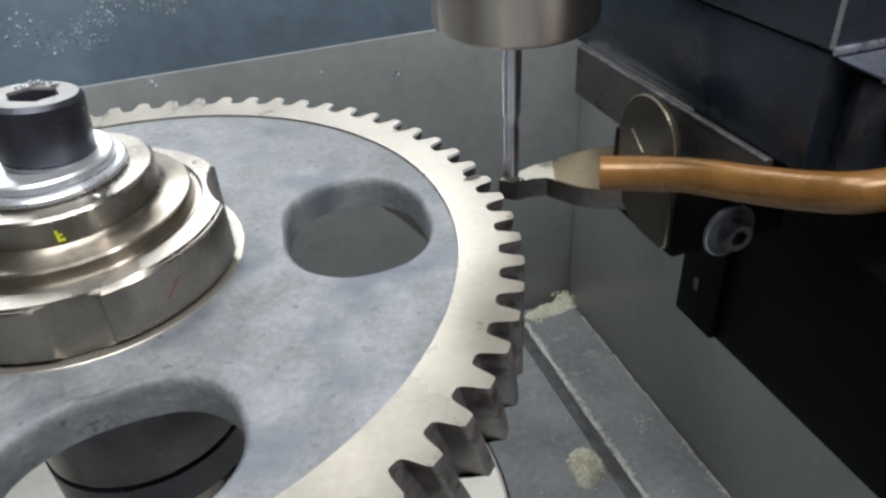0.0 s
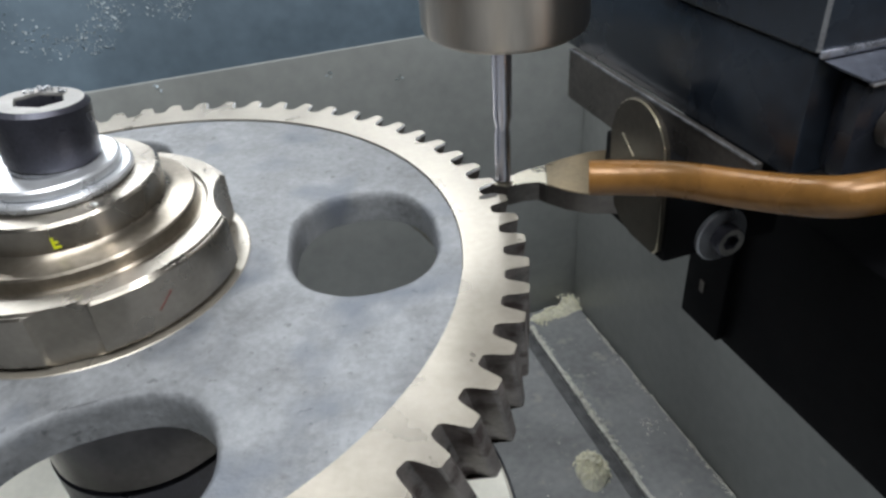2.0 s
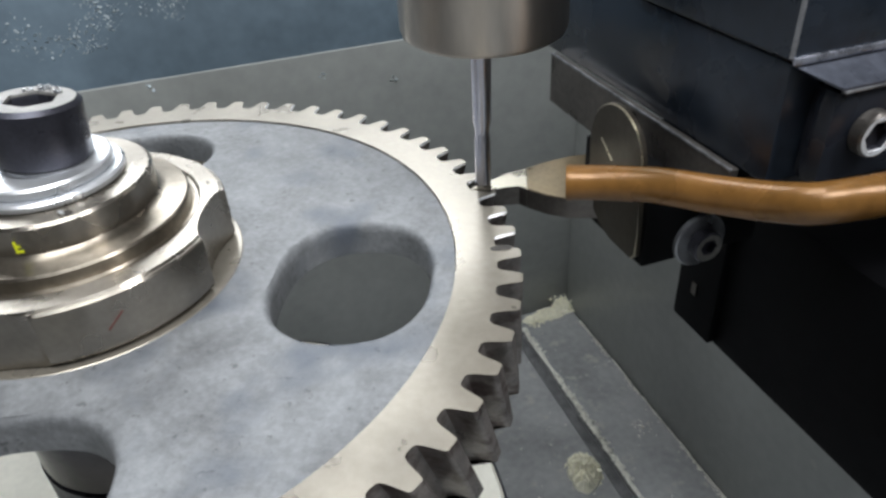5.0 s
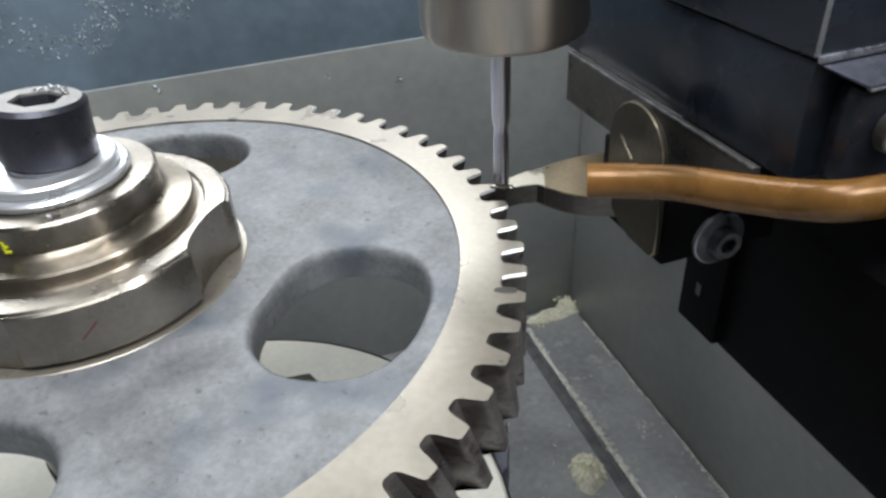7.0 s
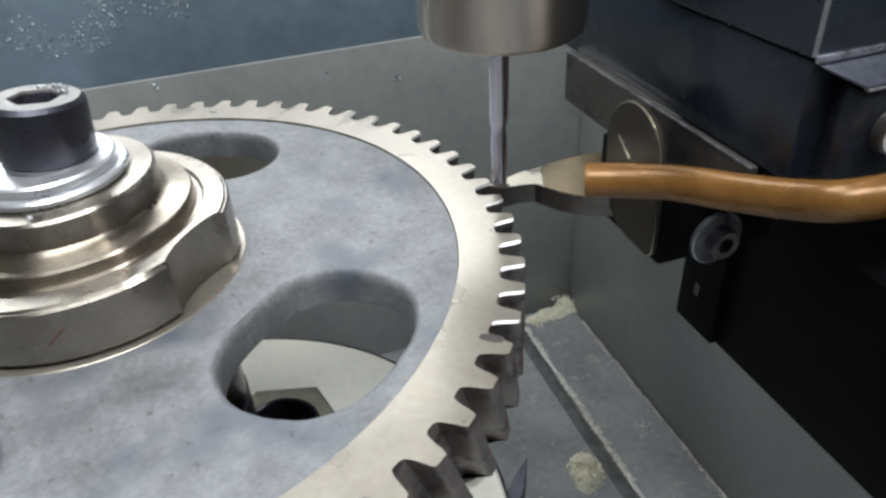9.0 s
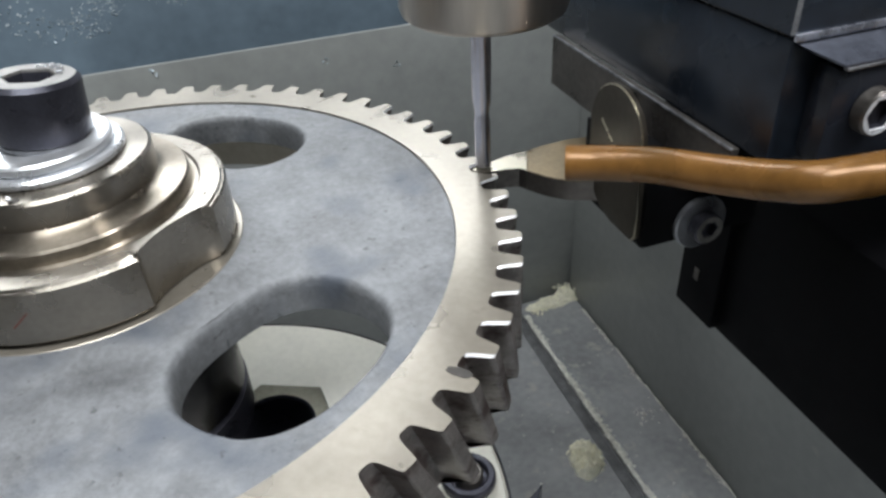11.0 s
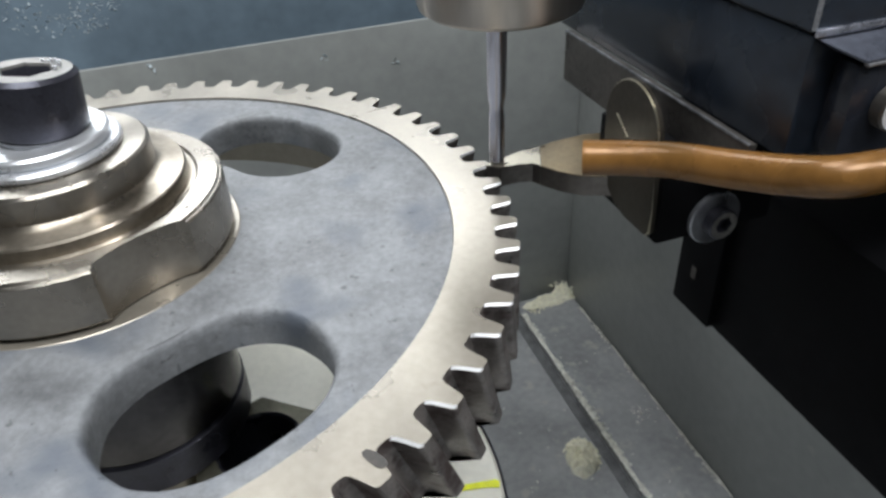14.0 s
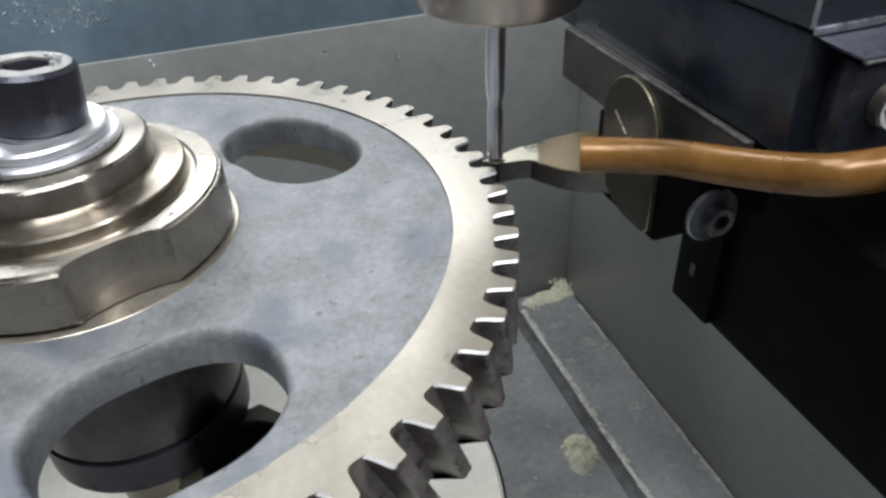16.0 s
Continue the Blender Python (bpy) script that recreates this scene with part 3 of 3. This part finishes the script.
def tube(bm, path, radius, steps=24, cap=0.0):
    pts = [Vector(p) for p in path]
    rings = []
    for i, p in enumerate(pts):
        d = (pts[min(i + 1, len(pts) - 1)] - pts[max(i - 1, 0)]).normalized()
        side = d.cross(Vector((0, 0, 1))).normalized()
        up = side.cross(d)
        rings.append([bm.verts.new(p + radius * (math.cos(2 * math.pi * k / steps) * side + math.sin(2 * math.pi * k / steps) * up)) for k in range(steps)])
    for p, q in zip(rings, rings[1:]):
        for k in range(steps):
            j = (k + 1) % steps
            bm.faces.new((p[k], p[j], q[j], q[k]))
    bm.faces.new(rings[0])
    bm.faces.new(rings[-1])
    return bm


def smooth_path(knots, per=10):
    out = []
    for i in range(len(knots) - 1):
        p0, p1, p2, p3 = (Vector(knots[max(min(j, len(knots) - 1), 0)]) for j in (i - 1, i, i + 1, i + 2))
        for k in range(per):
            t = k / per
            out.append(0.5 * (2 * p1 + (p2 - p0) * t + (2 * p0 - 5 * p1 + 4 * p2 - p3) * t * t + (3 * p1 - p0 - 3 * p2 + p3) * t ** 3))
    return out + [Vector(knots[-1])]


pipe = thing("coolant_tube", HEAD, "glossy orange-brown bent tube running to the guide finger", "tube")
knots = [(0.148, -0.0033, 0.022), (0.1567, -0.0054, 0.0225), (0.1699, -0.0124, 0.0245), (0.1803, -0.0237, 0.0275), (0.1885, -0.0358, 0.0318), (0.1946, -0.0433, 0.0351), (0.204, -0.0454, 0.0371), (0.232, -0.043, 0.0391), (0.262, -0.04, 0.043)]
part("tube_body", tube(bmesh.new(), [UN @ (p + Vector((0, 0, TOP))) for p in smooth_path(knots)], 0.0049), COPPER, pipe)


part("tube_end", moved(lathe(bmesh.new(), [(0.0030, 0.0004), (0.0049, 0.0004), (0.0050, 0.0), (0.0050, -0.0012)], 32), UN @ Matrix.Translation(Vector(knots[0]) + Vector((0, 0, TOP))) @ (Vector(knots[0]) - Vector(knots[1])).to_track_quat("Z", "Y").to_matrix().to_4x4()), COPPER, pipe, "cut end of the tube")

# ---- swarf: small curled chips in heaps, along the ledge and splashed on the walls ----
def chip(bm, rng, place, size, flat=0.5, lie=None):
    """One crumb: a bent flake, lying on the floor or, with lie, against an upright panel."""
    m = Matrix.Translation(place) @ (lie or Matrix()) @ Euler((rng.gauss(0, 0.5), rng.gauss(0, 0.5), rng.uniform(0, 6.28))).to_matrix().to_4x4()
    w, l, h = size * rng.uniform(0.45, 0.9), size * rng.uniform(0.7, 1.4), size * flat * rng.uniform(0.4, 1.0)
    v = [bm.verts.new(m @ Vector(q)) for q in ((-l, -w, 0), (-l * 0.2, -w, h), (l, -w * 0.6, 0), (l, w, -h * 0.3), (-l * 0.1, w, h * 0.9), (-l, w * 0.8, 0.1 * h), (0, 0, -h))]
    for f in ((0, 1, 4, 5), (1, 2, 3, 4), (0, 6, 1), (1, 6, 2), (2, 6, 3), (3, 6, 4), (4, 6, 5), (5, 6, 0)):
        bm.faces.new([v[k] for k in f])


def mound(bm, x, y, z, rx, ry, h, seed):
    """A low lumpy heap under the crumbs."""
    rings = []
    for k in range(9):
        f = k / 8
        ring = []
        for i in range(40):
            a = 2 * math.pi * i / 40
            lump = 1 + 0.22 * noise.noise(Vector((math.cos(a) * 2 + seed, math.sin(a) * 2, f * 3)))
            q = Vector((x + rx * f * lump * math.cos(a), y + ry * f * lump * math.sin(a), 0))
            q.z = z + h * (1 - f ** 2) * (0.75 + 0.5 * noise.noise(q * 400))
            ring.append(bm.verts.new(q))
        rings.append(ring)
    for p, q in zip(rings, rings[1:]):
        for i in range(40):
            j = (i + 1) % 40
            bm.faces.new((p[i], p[j], q[j], q[i]))


def stuff(name, bm, label, m=MACHINE, mat=None):
    ob = part(name, bm, mat or SWARF, smooth=False)
    ob.matrix_world = m
    return tagged(ob, label, "swarf", kind="stuff")


rng = random.Random(7)
UPRIGHT = pose(0, 0, 0, 90, 0, 0)
bm = bmesh.new()
mound(bm, 0.2327, 0.0829, 0.0002, 0.0120, 0.0150, 0.0170, 1)
mound(bm, 0.2290, 0.0740, 0.0002, 0.0080, 0.0080, 0.0130, 4)
for _ in range(150):  # the round heap on the floor
    r, a = 0.0125 * math.sqrt(rng.random()), rng.uniform(0, 6.28)
    chip(bm, rng, Vector((0.2327 + r * math.cos(a), 0.0829 + r * math.sin(a) * 1.2, 0.0010 + 0.0165 * (1 - (r / 0.0125) ** 2) * rng.uniform(0.7, 1.0))), rng.uniform(0.0006, 0.0014), 0.5)
stuff("swarf_heap", bm, "round heap of pale dry swarf on the tray floor")
bm = bmesh.new()
mound(bm, 0.2850, 0.2440, 0.0055, 0.0270, 0.0085, 0.0085, 5)
mound(bm, 0.3000, 0.2480, 0.0055, 0.0105, 0.0085, 0.0140, 8)
for _ in range(280):  # the drift in the back corner
    k = rng.random()
    a, b = 0.262 + 0.050 * k, 0.238 + 0.010 * k + rng.gauss(0, 0.0035)
    chip(bm, rng, Vector((a, min(b, 0.2560), 0.0065 + abs(rng.gauss(0, 0.0025)) * (0.4 + k))), 0.0012)
for _ in range(16):
    chip(bm, rng, Vector((0.297 + rng.gauss(0, 0.006), 0.2560, 0.010 + abs(rng.gauss(0, 0.0025)))), 0.0011)
stuff("swarf_drift", bm, "drift of pale swarf caught in the tray corner")
bm = bmesh.new()
for _ in range(2800):  # crumbs along both edges of the ledge
    b = rng.uniform(-0.10, 0.235)
    if rng.random() < 0.62:
        if noise.noise(Vector((b * 30, 3, 0))) > -0.25:
            chip(bm, rng, Vector((A0 + 0.0018 + rng.gauss(0, 0.0012), b, 0.0066 + abs(rng.gauss(0, 0.0005)))), rng.uniform(0.0005, 0.0013))
    elif noise.noise(Vector((b * 40, 9, 0))) > 0.0:
        chip(bm, rng, Vector((A1 - 0.002 - abs(rng.gauss(0, 0.0012)), b, 0.0066)), rng.uniform(0.0004, 0.0008))
for a, size, level in ((A0 + 0.0016, 0.0015, -0.55), (A1 - 0.0016, 0.0005, -0.1)):
    b, last = -0.15, None
    while b < 0.236:
        k = max(0.15, 0.8 + 0.9 * noise.noise(Vector((b * 90, a * 50, 2)))) * size
        mid = Vector((a + 0.0007 * noise.noise(Vector((b * 60, 1, a * 9))), b, 0.0060))
        ring = [bm.verts.new(mid + Vector((math.cos(radians(q)) * k * 1.2, 0, math.sin(radians(q)) * k * 0.8))) for q in range(0, 181, 30)]
        if last and noise.noise(Vector((b * 30, 3, a))) > level:
            for p, q in zip(range(6), range(1, 7)):
                bm.faces.new((last[p], last[q], ring[q], ring[p]))
        last = ring
        b += 0.0016
for _ in range(110):  # loose crumbs on ledge and floor
    b = rng.uniform(-0.05, 0.23)
    a = rng.uniform(0.17, A1 - 0.004)
    chip(bm, rng, Vector((a, b, 0.0066 if a > A0 else 0.0008)), rng.uniform(0.0003, 0.0008))
for _ in range(24):
    chip(bm, rng, Vector((0.2905 + rng.gauss(0, 0.004), 0.0985 + rng.gauss(0, 0.004), 0.0068)), rng.uniform(0.0004, 0.0011))
stuff("swarf_crumbs", bm, "pale swarf crumbs along the edges of the ledge", mat=DUST)
bm = bmesh.new()
for _ in range(1900):  # splashes on the guard, thickest towards its end
    a = 0.045 - abs(rng.gauss(0, 0.085))
    z = TOP - 0.024 + abs(rng.gauss(0, 0.032)) + 0.008 * rng.random()
    if noise.noise(Vector((a * 26, z * 34, 1))) > -0.10 + 0.35 * rng.random():
        chip(bm, rng, Vector((a, B_WALL + 0.0497, z)), rng.choice((0.0003, 0.0004, 0.0005, 0.0008)), 0.12, UPRIGHT)
for a, z in ((0.117, -0.045), (0.010, -0.0335), (0.165, -0.055)):
    for _ in range(5):
        chip(bm, rng, Vector((a + rng.gauss(0, 0.0012), B_WALL - 0.0003, TOP + z + rng.gauss(0, 0.0012))), 0.0009, 0.3, UPRIGHT)
stuff("swarf_splash", bm, "pale chips splashed onto the blue-grey guard panel", mat=SPLASH)

# ---- what moves ----
RATE = 4.70
PLUNGE = [(0.0, 4.4), (0.1, 1.4), (0.2, 0.2), (0.4, 0.0), (1.2, -0.2), (1.3, -0.7), (1.4, -2.6), (1.5, -5.3), (1.65, -5.6), (1.8, -2.0), (1.9, -0.2),
          (2.4, -0.1), (2.5, -0.7), (2.6, -4.0), (2.7, -5.6), (2.9, -5.4), (3.0, -1.8), (3.1, -0.1), (3.5, 0.0), (3.6, -0.7), (3.7, -2.1), (3.8, -4.8),
          (3.9, -5.3), (4.0, -5.4), (4.1, -4.7), (4.2, -1.0), (4.3, -0.2), (4.8, -0.2), (4.9, -1.5), (5.0, -4.8), (5.1, -5.5), (5.3, -5.2), (5.4, -2.0),
          (5.5, -0.2), (6.0, -0.3), (6.1, -2.0), (6.2, -5.2), (6.4, -5.3), (6.5, -3.5), (6.6, -0.1), (7.0, 0.1), (7.2, -0.4), (7.3, -3.0), (7.4, -5.0),
          (7.5, -5.6), (7.6, -5.4), (7.7, -3.9), (7.8, -0.2), (8.3, -0.1), (8.4, -1.4), (8.5, -4.1), (8.6, -5.3), (8.7, -4.9), (8.8, -3.6), (8.9, -1.7),
          (9.0, -0.2), (9.45, -0.2), (9.6, -1.5), (9.7, -4.8), (9.8, -5.4), (9.95, -5.2), (10.05, -2.0), (10.15, -0.2), (10.65, -0.2), (10.8, -2.0),
          (10.9, -5.2), (11.1, -5.3), (11.2, -2.5), (11.3, -0.7), (11.4, 0.0), (11.8, 0.0), (11.9, -0.5), (12.0, -4.3), (12.1, -5.4), (12.3, -5.6),
          (12.4, -1.5), (12.5, 0.2), (12.9, -0.1), (13.0, -0.2), (13.1, -1.3), (13.2, -5.2), (13.4, -5.3), (13.5, -5.1), (13.6, -2.7), (13.75, 0.1),
          (14.0, 0.3), (14.2, 0.2), (14.3, -0.5), (14.4, -4.3), (14.5, -5.0), (14.7, -4.7), (14.8, -1.5), (14.95, 0.3), (15.3, 0.1), (15.5, -1.0),
          (15.6, -5.0), (15.8, -5.0), (15.9, -2.0), (16.0, -0.2)]


def angle_at(t):
    """Degrees turned since the start: at rest, speeding up, steady, then slightly slower."""
    turned = 0.0 if t <= 0.7 else RATE * (t - 0.88) if t >= 1.06 else RATE * (t - 0.7) ** 2 / 0.72
    return max(0.0, t - 12.3) * 0.20 - turned


def motions():
    times = [0.0, 0.4, 0.7, 0.8, 0.9, 1.0, 1.1] + [1.5 + 0.5 * i for i in range(30)]
    for ob in SPIN:
        home = ob.matrix_world.copy()
        walk(ob, [(t, home @ pose(0, 0, 0, 0, 0, angle_at(t))) for t in times])
    way = Vector((math.cos(radians(10)), math.sin(radians(10)), 0))
    for ob in (head, pipe):
        walk(ob, [(t, Matrix.Translation(way * mm / 1000) @ HEAD) for t, mm in PLUNGE])


motions()
